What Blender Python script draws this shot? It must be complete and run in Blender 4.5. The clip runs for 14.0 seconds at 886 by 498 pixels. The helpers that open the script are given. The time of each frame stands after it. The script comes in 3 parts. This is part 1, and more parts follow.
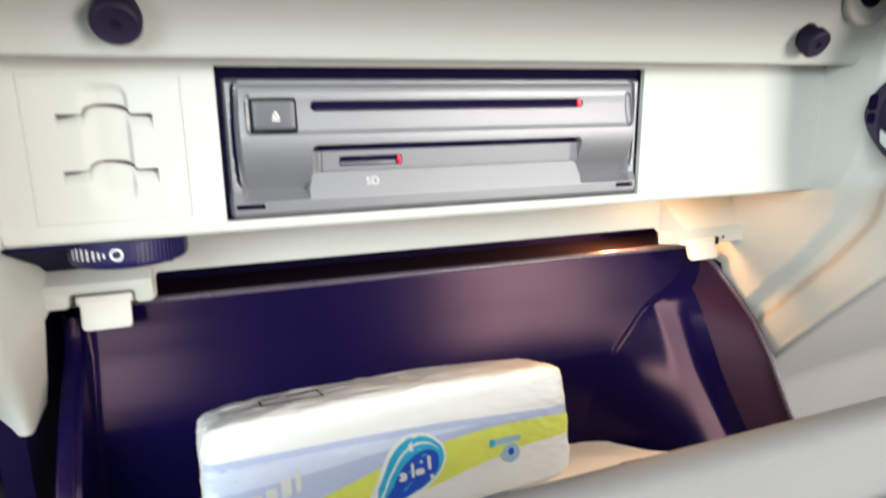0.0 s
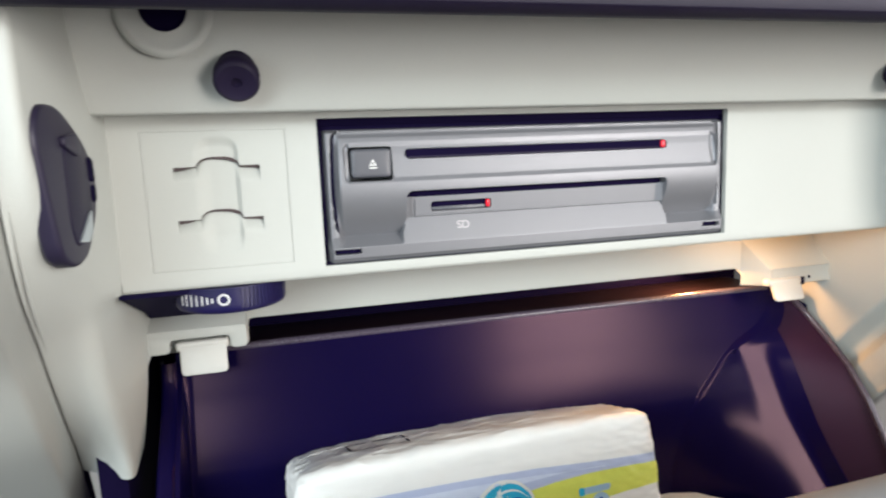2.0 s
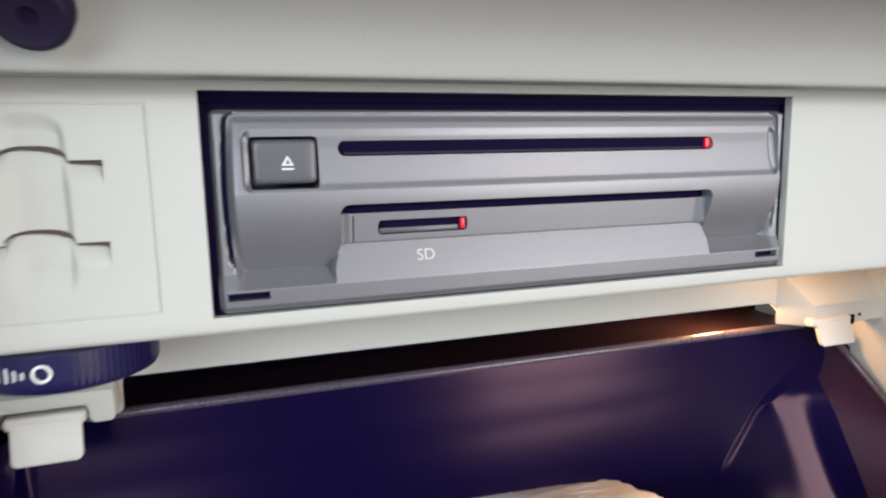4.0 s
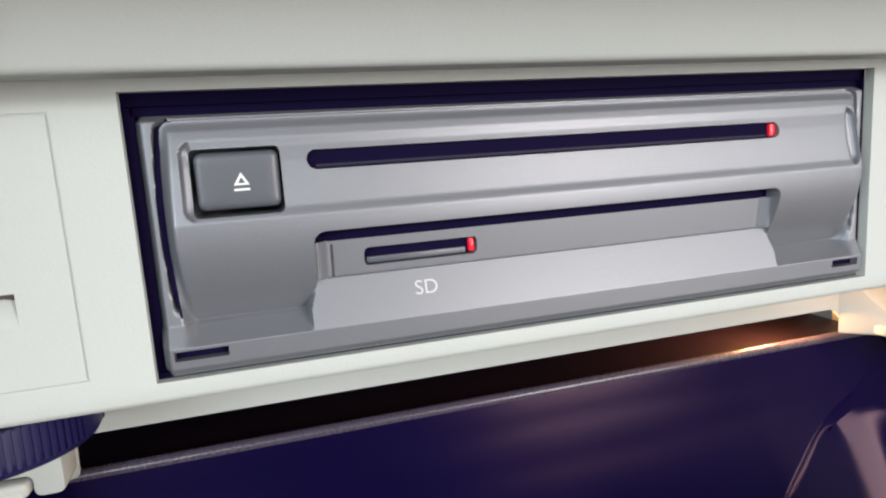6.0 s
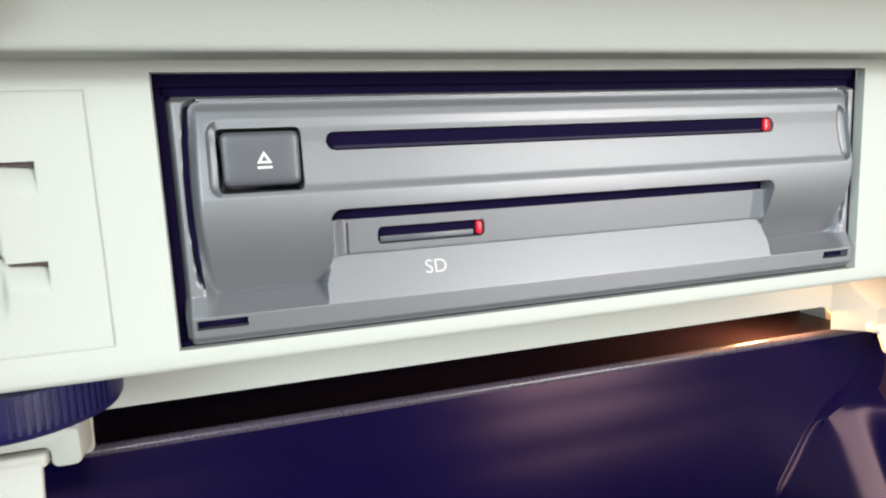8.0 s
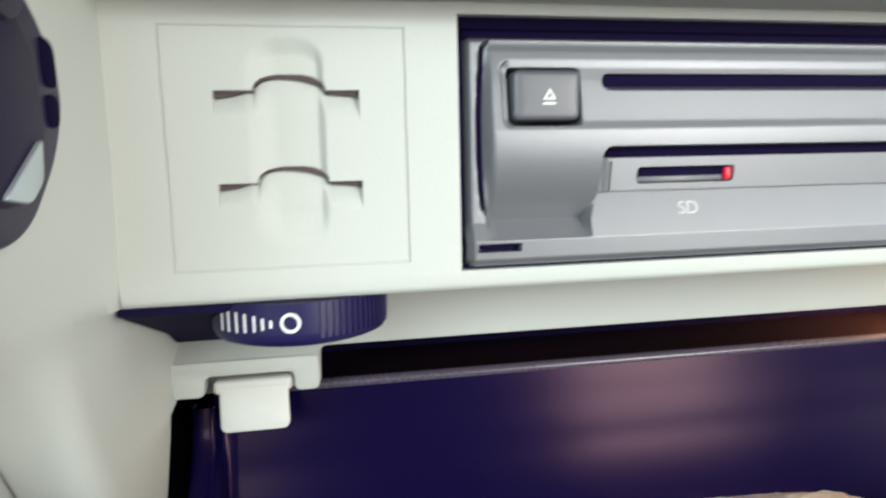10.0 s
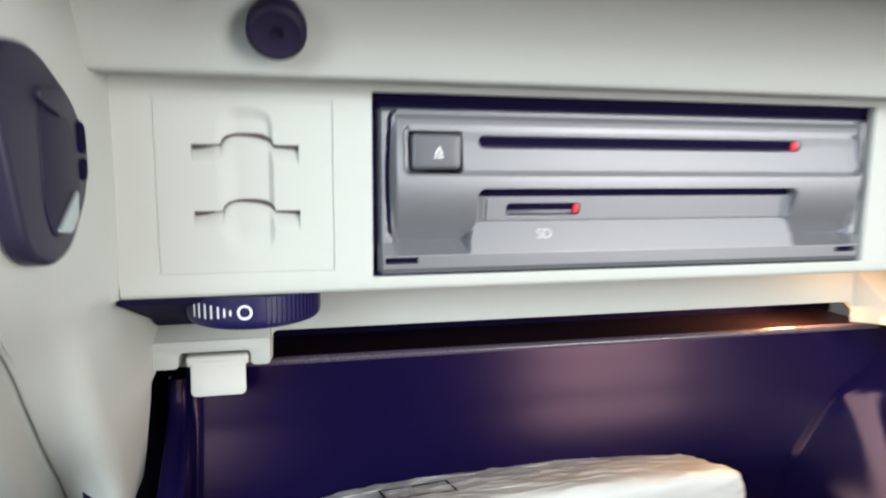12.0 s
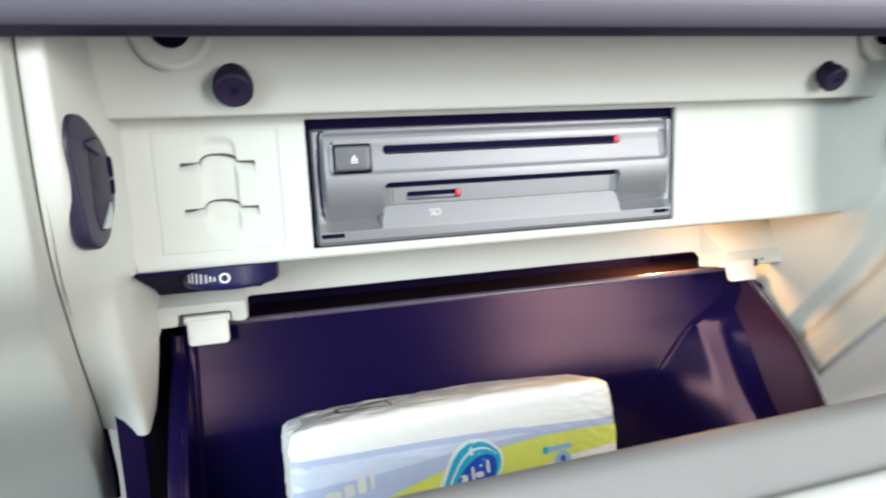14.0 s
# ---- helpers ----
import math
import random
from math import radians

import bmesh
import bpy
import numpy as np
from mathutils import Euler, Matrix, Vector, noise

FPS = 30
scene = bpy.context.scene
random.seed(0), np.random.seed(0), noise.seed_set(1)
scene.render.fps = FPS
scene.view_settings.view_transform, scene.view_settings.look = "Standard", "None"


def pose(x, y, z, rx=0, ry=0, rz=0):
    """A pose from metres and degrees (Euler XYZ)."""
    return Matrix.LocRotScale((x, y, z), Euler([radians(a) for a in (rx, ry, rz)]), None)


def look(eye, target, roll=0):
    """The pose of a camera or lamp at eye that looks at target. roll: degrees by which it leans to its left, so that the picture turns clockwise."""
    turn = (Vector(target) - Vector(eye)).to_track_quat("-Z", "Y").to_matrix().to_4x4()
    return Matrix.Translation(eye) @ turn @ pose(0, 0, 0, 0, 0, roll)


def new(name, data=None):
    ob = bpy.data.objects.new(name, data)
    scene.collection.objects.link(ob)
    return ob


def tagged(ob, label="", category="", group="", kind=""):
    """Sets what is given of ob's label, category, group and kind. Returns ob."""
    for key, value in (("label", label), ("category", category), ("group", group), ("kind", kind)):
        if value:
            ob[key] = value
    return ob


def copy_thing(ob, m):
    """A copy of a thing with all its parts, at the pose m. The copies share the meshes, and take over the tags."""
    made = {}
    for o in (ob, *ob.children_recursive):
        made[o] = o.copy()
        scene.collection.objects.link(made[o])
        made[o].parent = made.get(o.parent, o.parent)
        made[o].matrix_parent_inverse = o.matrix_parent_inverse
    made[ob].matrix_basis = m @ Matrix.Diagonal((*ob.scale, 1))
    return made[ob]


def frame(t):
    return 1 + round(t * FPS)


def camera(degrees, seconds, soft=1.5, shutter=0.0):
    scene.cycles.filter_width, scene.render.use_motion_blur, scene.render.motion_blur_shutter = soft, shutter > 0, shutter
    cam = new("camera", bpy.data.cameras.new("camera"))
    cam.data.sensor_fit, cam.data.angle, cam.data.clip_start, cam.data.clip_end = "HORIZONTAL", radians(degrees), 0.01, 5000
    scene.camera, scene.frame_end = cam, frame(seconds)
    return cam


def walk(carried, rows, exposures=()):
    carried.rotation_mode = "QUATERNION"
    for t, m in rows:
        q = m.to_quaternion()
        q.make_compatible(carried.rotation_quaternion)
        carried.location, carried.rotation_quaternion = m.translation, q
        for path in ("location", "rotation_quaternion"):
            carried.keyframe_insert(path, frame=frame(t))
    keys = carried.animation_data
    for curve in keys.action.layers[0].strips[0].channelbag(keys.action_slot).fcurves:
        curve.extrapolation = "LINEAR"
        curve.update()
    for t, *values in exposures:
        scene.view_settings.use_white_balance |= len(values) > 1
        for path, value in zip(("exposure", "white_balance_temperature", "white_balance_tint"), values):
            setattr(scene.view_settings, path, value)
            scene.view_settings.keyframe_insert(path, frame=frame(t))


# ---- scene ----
cam = camera(71.03, 14.0, soft=2.1, shutter=0.8)
PATH = [
    (0, (-0.09048, -0.24663, 0.66248), (0.06786, 0.21367, 0.54821), -0.67),
    (0.5, (-0.09864, -0.25316, 0.67128), (0.05282, 0.21429, 0.57881), -1.73),
    (1, (-0.10327, -0.24908, 0.66532), (0.03651, 0.22483, 0.58870), -2.38),
    (1.5, (-0.10187, -0.24769, 0.66052), (0.03753, 0.22656, 0.58536), -2.61),
    (2, (-0.10965, -0.24431, 0.66011), (0.01780, 0.23360, 0.58690), -2.39),
    (2.5, (-0.11719, -0.23910, 0.65954), (0.00663, 0.23985, 0.58692), -2.19),
    (3, (-0.11759, -0.23148, 0.65609), (0.00852, 0.24735, 0.58667), -2.92),
    (3.5, (-0.10179, -0.19583, 0.65565), (0.04295, 0.27646, 0.57825), -0.32),
    (3.7, (-0.09101, -0.18184, 0.65858), (0.05717, 0.29012, 0.58582), -0.75),
    (5.8, (-0.06895, -0.13134, 0.66070), (0.06709, 0.34345, 0.58276), -3.92),
    (6, (-0.06900, -0.13068, 0.66253), (0.06890, 0.34325, 0.58269), -3.61),
    (6.5, (-0.06909, -0.13118, 0.66288), (0.07015, 0.34249, 0.58384), -3.38),
    (7, (-0.07182, -0.13235, 0.66292), (0.07067, 0.34023, 0.58313), -3.33),
    (7.2, (-0.07232, -0.13031, 0.66170), (0.07150, 0.34230, 0.58448), -3.41),
    (9.3, (-0.09675, -0.15163, 0.65499), (0.02456, 0.32844, 0.58562), -0.12),
    (9.5, (-0.10517, -0.14870, 0.65356), (0.00565, 0.33401, 0.58495), -0.56),
    (10, (-0.12144, -0.13798, 0.64274), (-0.03361, 0.35018, 0.57959), -1.37),
    (10.5, (-0.12408, -0.13511, 0.63698), (-0.04435, 0.35501, 0.57848), -1.31),
    (11, (-0.12612, -0.13320, 0.63573), (-0.04700, 0.35678, 0.57524), -0.97),
    (11.5, (-0.12486, -0.14769, 0.64254), (-0.03967, 0.34021, 0.57399), -0.26),
    (12, (-0.11282, -0.19220, 0.65587), (-0.00481, 0.29094, 0.58580), 0.43),
    (12.5, (-0.11185, -0.22210, 0.67145), (-0.00240, 0.25984, 0.59561), -0.49),
    (13, (-0.11253, -0.24610, 0.67229), (-0.00204, 0.23331, 0.58311), -2.45),
    (13.5, (-0.11297, -0.26007, 0.66527), (-0.00193, 0.21852, 0.57241), -1.82),
    (14, (-0.10492, -0.28054, 0.66468), (0.01816, 0.19648, 0.57920), -2.49),
]
walk(cam, [(t, look(eye, target, roll)) for t, eye, target, roll in PATH], [(0, 0.12, 6600, 7), (0.5, 0.12, 6550, 6), (1.0, -0.03, 6400, 8), (1.5, -0.16, 6400, 8), (2.5, -0.23, 6400, 9), (3.5, -0.45, 6350, 12), (6.5, -0.33, 6380, 9),
    (9.5, 0.04, 6480, 2), (10.5, -0.28, 6220, 4), (11.3, -0.31, 6220, 5), (12.5, 0.02, 6250, 7), (14, 0.10, 6250, 5)])

# ---- world and light ----
world = bpy.data.worlds.new("sky")
scene.world = world
world.use_nodes = True
wn = world.node_tree
sky = wn.nodes.new("ShaderNodeTexSky")
sky.sky_type = "NISHITA"
sky.sun_disc = False
sky.sun_elevation, sky.sun_rotation = radians(48), radians(150)
wn.links.new(sky.outputs[0], wn.nodes["Background"].inputs[0])
wn.nodes["Background"].inputs[1].default_value = 0.12

sun = new("sun", bpy.data.lights.new("sun", "SUN"))
sun.data.energy, sun.data.angle, sun.data.color = 1.5, radians(10), (1.0, 0.96, 0.88)
sun.matrix_world = look((0.6, -1.2, 2.0), (0, 0, 0.6))

# unseen area lamps for assumed daylight from the passenger door and the windows
def window_light(name, place, target, w, h, power, color):
    ob = new(name, bpy.data.lights.new(name, "AREA"))
    ob.data.shape, ob.data.size, ob.data.size_y = "RECTANGLE", w, h
    ob.data.energy, ob.data.color = power, color
    ob.matrix_world = look(place, target)
    return ob

# Placed so that its reflection falls on the bin wall and the player.
window_light("door_opening_light", (0.79, -1.48, 0.77), (0.0, 0.0, 0.62), 0.42, 0.96, 41.0, (1.0, 0.93, 0.88))
window_light("driver_window_light", (-1.0, -0.8, 0.84), (0.0, 0.0, 0.62), 0.8, 0.5, 16.0, (0.92, 1.0, 1.05))
# Unseen fill lamp without a window, kept out of the bin wall's reflection.
window_light("rear_fill_light", (-0.66, -1.50, 1.08), (0.0, 0.0, 0.62), 0.8, 0.34, 18.0, (0.90, 1.0, 1.03))
# Unseen fill lamp added to brighten the left column.
window_light("passenger_fill_light", (1.2, -0.55, 0.92), (0.0, 0.0, 0.62), 0.8, 0.42, 8.0, (0.98, 1.0, 0.98))

# warm glovebox bulb, unseen: one point lamp before the strip, one added behind it
for bulb_place, bulb_power in (((0.154, 0.0240, 0.6130), 0.075), ((0.138, 0.0780, 0.5895), 0.55)):
    bulb = new("glovebox_bulb_light", bpy.data.lights.new("glovebox_bulb_light", "POINT"))
    bulb.data.energy, bulb.data.color, bulb.data.shadow_soft_size = bulb_power, (1.0, 0.49, 0.18), 0.006
    bulb.location = bulb_place


# ---- materials ----
def material(name, color, rough, metallic=0.0, spread=0.06, grain=900.0, bump=0.12, stain=14.0, spec=0.5, emit=0.0, coat=0.0, sheen=(1, 1, 1)):
    m = bpy.data.materials.new(name)
    m.use_nodes = True
    t = m.node_tree
    b = t.nodes["Principled BSDF"]
    b.inputs["Metallic"].default_value = metallic
    b.inputs["Specular IOR Level"].default_value = spec
    b.inputs["Coat Weight"].default_value = coat
    b.inputs["Specular Tint"].default_value = (*sheen, 1)
    pos = t.nodes.new("ShaderNodeTexCoord").outputs["Object"]
    fine = t.nodes.new("ShaderNodeTexNoise")
    fine.inputs["Scale"].default_value, fine.inputs["Detail"].default_value = grain, 3.0
    wide = t.nodes.new("ShaderNodeTexNoise")
    wide.inputs["Scale"].default_value, wide.inputs["Detail"].default_value = stain, 4.0
    for n in (fine, wide):
        t.links.new(pos, n.inputs["Vector"])
    both = t.nodes.new("ShaderNodeMath")
    both.operation = "MULTIPLY_ADD"
    t.links.new(wide.outputs[0], both.inputs[0])
    both.inputs[1].default_value = 0.6
    half = t.nodes.new("ShaderNodeMath")
    half.operation = "MULTIPLY"
    t.links.new(fine.outputs[0], half.inputs[0])
    half.inputs[1].default_value = 0.4
    t.links.new(half.outputs[0], both.inputs[2])
    mix = t.nodes.new("ShaderNodeMix")
    mix.data_type = "RGBA"
    lo = [c * (1 - spread) for c in color]
    hi = [min(1.0, c * (1 + spread)) for c in color]
    mix.inputs["A"].default_value, mix.inputs["B"].default_value = (*lo, 1), (*hi, 1)
    t.links.new(both.outputs[0], mix.inputs["Factor"])
    t.links.new(mix.outputs["Result"], b.inputs["Base Color"])
    span = t.nodes.new("ShaderNodeMapRange")
    span.inputs["To Min"].default_value, span.inputs["To Max"].default_value = max(0.02, rough - 0.08), min(1.0, rough + 0.08)
    t.links.new(both.outputs[0], span.inputs["Value"])
    t.links.new(span.outputs[0], b.inputs["Roughness"])
    if bump:
        bp = t.nodes.new("ShaderNodeBump")
        bp.inputs["Strength"].default_value, bp.inputs["Distance"].default_value = bump, 0.0004
        t.links.new(fine.outputs[0], bp.inputs["Height"])
        t.links.new(bp.outputs[0], b.inputs["Normal"])
    if emit:
        b.inputs["Emission Color"].default_value, b.inputs["Emission Strength"].default_value = (*color, 1), emit
    return m


BEIGE = material("beige_plastic", (0.402, 0.412, 0.388), 0.62, bump=0.17, grain=1400, spec=0.3)
# Dimmed beige for the console side: shade is put into the colour.
BEIGE_HALF_SHADE = material("beige_plastic_half_shade", (0.305, 0.312, 0.292), 0.6, bump=0.12, grain=1600)
# Darker beige for the down-facing door-side panel, with its shade in the colour.
BEIGE_SHADE = material("beige_plastic_shade", (0.27, 0.266, 0.26), 0.6, bump=0.12, grain=1600)
BEIGE_CLIP = material("beige_clip_plastic", (0.48, 0.475, 0.445), 0.45, bump=0.05)
GREY = material("grey_satin_plastic", (0.166, 0.169, 0.184), 0.42, metallic=0.4, bump=0.13, grain=2500, spread=0.10, spec=0.6)
GREY_BUTTON = material("button_grey_plastic", (0.066, 0.068, 0.081), 0.40, bump=0.10, grain=2600)
# Pink specular tint paints a warm cast into the wall's reflections.
NAVY = material("navy_black_plastic", (0.0030, 0.002, 0.024), 0.205, bump=0.012, grain=1500, spread=0.2, spec=0.115, sheen=(1.0, 0.58, 0.62))
# Copy of the bin's navy; plum tint and matt finish imitate warm light on it.
NAVY_WARMED = material("navy_plastic_warm_tint", (0.025, 0.0075, 0.023), 0.48, bump=0.10, grain=1500, spread=0.2, spec=0.15)
# Lightened navy: the reflected highlight of rim and crease is in the colour.
NAVY_GLINT = material("navy_rim_glint", (0.060, 0.048, 0.070), 0.28, bump=0.02, spread=0.2)
# Reddish tint puts part of the bulb's orange glow into the ledge's colour.
SHELF_GLOW = material("shelf_glow_tint", (0.010, 0.0048, 0.007), 0.40, bump=0.1, spec=0.2)
POCKET_SHADE = material("pocket_shade", (0.072, 0.054, 0.056), 0.7, bump=0.0, spec=0.1)
# Near-black that carries the shade of slots, holes and gaps; also the tear lines.
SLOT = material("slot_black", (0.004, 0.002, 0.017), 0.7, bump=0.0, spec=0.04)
RUBBER = material("black_rubber", (0.010, 0.006, 0.024), 0.62, bump=0.12, spec=0.25)
LATCH_SHADE = material("latch_recess_shade", (0.008, 0.005, 0.022), 0.4, bump=0.01, spec=0.2)
LATCH_GREY = material("grey_latch_plastic", (0.017, 0.0135, 0.031), 0.40, bump=0.05, spec=0.35)
RECESS_SHADE = material("navy_recess_shade", (0.007, 0.005, 0.028), 0.75, bump=0.0, spec=0.08)
WHEEL = material("thumbwheel_plastic", (0.007, 0.005, 0.046), 0.42, bump=0.08, spec=0.35)
PRINT_DIM = material("dim_white_print", (0.46, 0.44, 0.44), 0.6, bump=0.0)
PRINT = material("white_print", (0.62, 0.62, 0.60), 0.6, bump=0.0)
RED = material("red_light_pipe", (0.75, 0.01, 0.03), 0.3, bump=0.0, emit=0.12)
STEEL = material("worn_steel", (0.50, 0.55, 0.58), 0.35, metallic=0.7, bump=0.1)
DASH = material("dash_pad_grain", (0.085, 0.078, 0.105), 0.60, bump=0.25, grain=700)
LID_GREY = material("lid_edge_grey", (0.27, 0.265, 0.265), 0.55, bump=0.25, grain=1200)
FILM = material("white_film", (0.73, 0.73, 0.71), 0.42, bump=0.05, grain=120, stain=40, coat=0.08)
BLUE_BAND = material("slate_blue_print", (0.42, 0.48, 0.66), 0.30, bump=0.0, spread=0.12, stain=60)
GREEN_BAND = material("yellow_green_print", (0.64, 0.68, 0.12), 0.30, bump=0.0, spread=0.18, stain=50)
CYAN = material("cyan_print", (0.02, 0.36, 0.56), 0.3, bump=0.0, spread=0.2)
BLUE = material("royal_blue_print", (0.01, 0.06, 0.42), 0.3, bump=0.0, spread=0.15)
PALE_BLUE = material("pale_blue_print", (0.30, 0.46, 0.60), 0.3, bump=0.0, spread=0.15)
PALE_WAVE = material("pale_blue_wave_print", (0.56, 0.62, 0.76), 0.30, bump=0.0, spread=0.10, stain=60)
PALE_GREY = material("pale_grey_print", (0.66, 0.65, 0.66), 0.35, bump=0.0, spread=0.2, stain=120)
GREY_PRINT = material("grey_print", (0.55, 0.55, 0.57), 0.4, bump=0.0, spread=0.25, stain=160)
PAPER = material("cream_cover", (0.86, 0.80, 0.72), 0.6, bump=0.1)
BROWN = material("brown_card", (0.25, 0.07, 0.03), 0.6, bump=0.1)
# Unseen floor, set dark to cut light bounced from below.
FLOOR_DARK = material("unseen_dark_floor", (0.05, 0.048, 0.055), 0.95, bump=0.6, grain=500)
# Unseen walls and roof, tone raised for bounced fill light.
SHELL_BOUNCE = material("cabin_shell_bounce", (0.38, 0.36, 0.34), 0.9, bump=0.4, grain=600)


# ---- helpers of this place: all shapes in millimetres ----
def part(name, bm, mat, parent=None, label="", smooth=40):
    me = bpy.data.meshes.new(name)
    bmesh.ops.scale(bm, vec=(0.001,) * 3, verts=bm.verts)
    bm.to_mesh(me)
    bm.free()
    me.materials.append(mat)
    if smooth:
        me.polygons.foreach_set("use_smooth", [True] * len(me.polygons))
        me.set_sharp_from_angle(angle=radians(smooth))
    ob = new(name, me)
    if parent:
        ob.parent = parent
    if label:
        ob["label"] = label
    return ob


def thing(name, label, category, group="", kind=""):
    return tagged(new(name), label, category, group, kind)


def rbox(x0, x1, y0, y1, z0, z1, r=0.6, seg=2):
    bm = bmesh.new()
    bmesh.ops.create_cube(bm, size=1)
    for v in bm.verts:
        v.co = ((x0 + x1) / 2 + v.co.x * (x1 - x0), (y0 + y1) / 2 + v.co.y * (y1 - y0), (z0 + z1) / 2 + v.co.z * (z1 - z0))
    if r:
        bmesh.ops.bevel(bm, geom=bm.edges[:], offset=r, segments=seg, profile=0.5, affect="EDGES")
    return bm


def prism(outline, y0, y1, r=0.0, seg=2, axis="y"):
    """A slab of an outline in (x, z), from y0 (front) to y1; axis "x": outline in (y, z), "z": in (x, y)."""
    bm = bmesh.new()
    put = {"y": lambda a, b, d: (a, d, b), "x": lambda a, b, d: (d, a, b), "z": lambda a, b, d: (a, b, d)}[axis]
    front = [bm.verts.new(put(a, b, y0)) for a, b in outline]
    back = [bm.verts.new(put(a, b, y1)) for a, b in outline]
    n = len(outline)
    bm.faces.new(front)
    bm.faces.new(back[::-1])
    for i in range(n):
        bm.faces.new((front[i], back[i], back[(i + 1) % n], front[(i + 1) % n]))
    bmesh.ops.recalc_face_normals(bm, faces=bm.faces[:])
    if r:
        edges = [e for e in bm.edges if (e.verts[0] in front) == (e.verts[1] in front)]
        bmesh.ops.bevel(bm, geom=edges, offset=r, segments=seg, profile=0.5, affect="EDGES")
    return bm


def rounded(x0, x1, z0, z1, r, n=6):
    pts = []
    for cx, cz, a in ((x1 - r, z1 - r, 0), (x0 + r, z1 - r, 90), (x0 + r, z0 + r, 180), (x1 - r, z0 + r, 270)):
        for i in range(n + 1):
            t = radians(a + 90 * i / n)
            pts.append((cx + r * math.cos(t), cz + r * math.sin(t)))
    return pts


def softened(pts, r, n=4, closed=False):
    """A polyline whose corners are rounded."""
    pts = [Vector(p) for p in pts]
    out = [] if closed else [pts[0]]
    rng = range(len(pts)) if closed else range(1, len(pts) - 1)
    for i in rng:
        a, b, c = pts[i - 1], pts[i], pts[(i + 1) % len(pts)]
        k = min(r, (a - b).length * 0.48, (c - b).length * 0.48)
        p, q = b + (a - b).normalized() * k, b + (c - b).normalized() * k
        for j in range(n + 1):
            s = j / n
            out.append(p * (1 - s) ** 2 + b * 2 * s * (1 - s) + q * s * s)
    return out if closed else out + [pts[-1]]


def loft(rows, closed=False):
    """A skin over rows of equally many points."""
    bm = bmesh.new()
    vs = [[bm.verts.new(p) for p in row] for row in rows]
    n = len(rows[0])
    for a, b in zip(vs, vs[1:]):
        for i in range(n if closed else n - 1):
            j = (i + 1) % n
            bm.faces.new((a[i], a[j], b[j], b[i]))
    if closed:
        bm.faces.new(vs[0][::-1])
        bm.faces.new(vs[-1])
    bmesh.ops.recalc_face_normals(bm, faces=bm.faces[:])
    return bm


def shell(bm, thick):
    """Gives an open skin a back face, thick away from its normals."""
    bm.normal_update()
    geom = bmesh.ops.solidify(bm, geom=bm.faces[:], thickness=thick)
    bmesh.ops.recalc_face_normals(bm, faces=bm.faces[:])
    return bm


def tube(pts, r, sides=10):
    pts = [Vector(p) for p in pts]
    rows = []
    for i, p in enumerate(pts):
        d = (pts[min(i + 1, len(pts) - 1)] - pts[max(i - 1, 0)]).normalized()
        u = d.cross(Vector((0.31, 0.2, 0.93))).normalized()
        v = d.cross(u)
        rows.append([p + r * (math.cos(t) * u + math.sin(t) * v) for t in [math.tau * k / sides for k in range(sides)]])
    return loft(rows, closed=True)


def lathe(profile, sides=40):
    """Turned about the z axis from (radius, height) points, first and last on the axis or open."""
    rows = []
    for r, h in profile:
        rows.append([(r * math.cos(math.tau * k / sides), r * math.sin(math.tau * k / sides), h) for k in range(sides)])
    bm = loft(rows, closed=True)
    bmesh.ops.remove_doubles(bm, verts=bm.verts[:], dist=1e-4)
    return bm


def moved(bm, m):
    bmesh.ops.transform(bm, matrix=m, verts=bm.verts[:])
    return bm


def joined(*parts_):
    out = bmesh.new()
    for bm in parts_:
        me = bpy.data.meshes.new("tmp")
        bm.to_mesh(me)
        bm.free()
        out.from_mesh(me)
        bpy.data.meshes.remove(me)
    return out


def steps(a, b, width, edges=(), eps=0.06):
    """Grid lines from a to b, about width apart, doubled at the given edges."""
    at = set(np.linspace(a, b, max(2, int((b - a) / width))).round(4).tolist())
    for e in edges:
        at = {v for v in at if abs(v - e) > eps * 1.5}
        at |= {e - eps, e + eps}
    return sorted(v for v in at if a <= v <= b)


def relief(xs, zs, depth, keep=None):
    """A front face y = depth(x, z) over a grid, facing -y."""
    verts, faces, nz = [], [], len(zs)
    for x in xs:
        for z in zs:
            verts.append((x, depth(x, z), z))
    for i in range(len(xs) - 1):
        for j in range(nz - 1):
            if keep is None or keep((xs[i] + xs[i + 1]) / 2, (zs[j] + zs[j + 1]) / 2):
                faces.append((i * nz + j, (i + 1) * nz + j, (i + 1) * nz + j + 1, i * nz + j + 1))
    me = bpy.data.meshes.new("tmp")
    me.from_pydata(verts, [], faces)
    bm = bmesh.new()
    bm.from_mesh(me)
    bpy.data.meshes.remove(me)
    loose = [v for v in bm.verts if not v.link_faces]
    bmesh.ops.delete(bm, geom=loose, context="VERTS")
    return bm


def ease(a, b, v):
    s = min(1.0, max(0.0, (v - a) / (b - a)))
    return s * s * (3 - 2 * s)


def between(v, rows):
    """Straight interpolation in rows of (key, value)."""
    return float(np.interp(v, [r[0] for r in rows], [r[1] for r in rows]))


# ---- unseen cabin shell: blocks the sky and sets the bounced light ----
floor = tagged(part("cabin_floor", rbox(-1140, 1290, -1900, 700, 60, 120, 0), FLOOR_DARK, smooth=0), "unseen cabin floor, dark to cut bounced light", "floor", kind="structure")
roof = tagged(part("cabin_roof", rbox(-1140, 1290, -1900, 300, 1250, 1290, 0), SHELL_BOUNCE, smooth=0), "unseen roof, pale for bounced light", "ceiling", kind="structure")
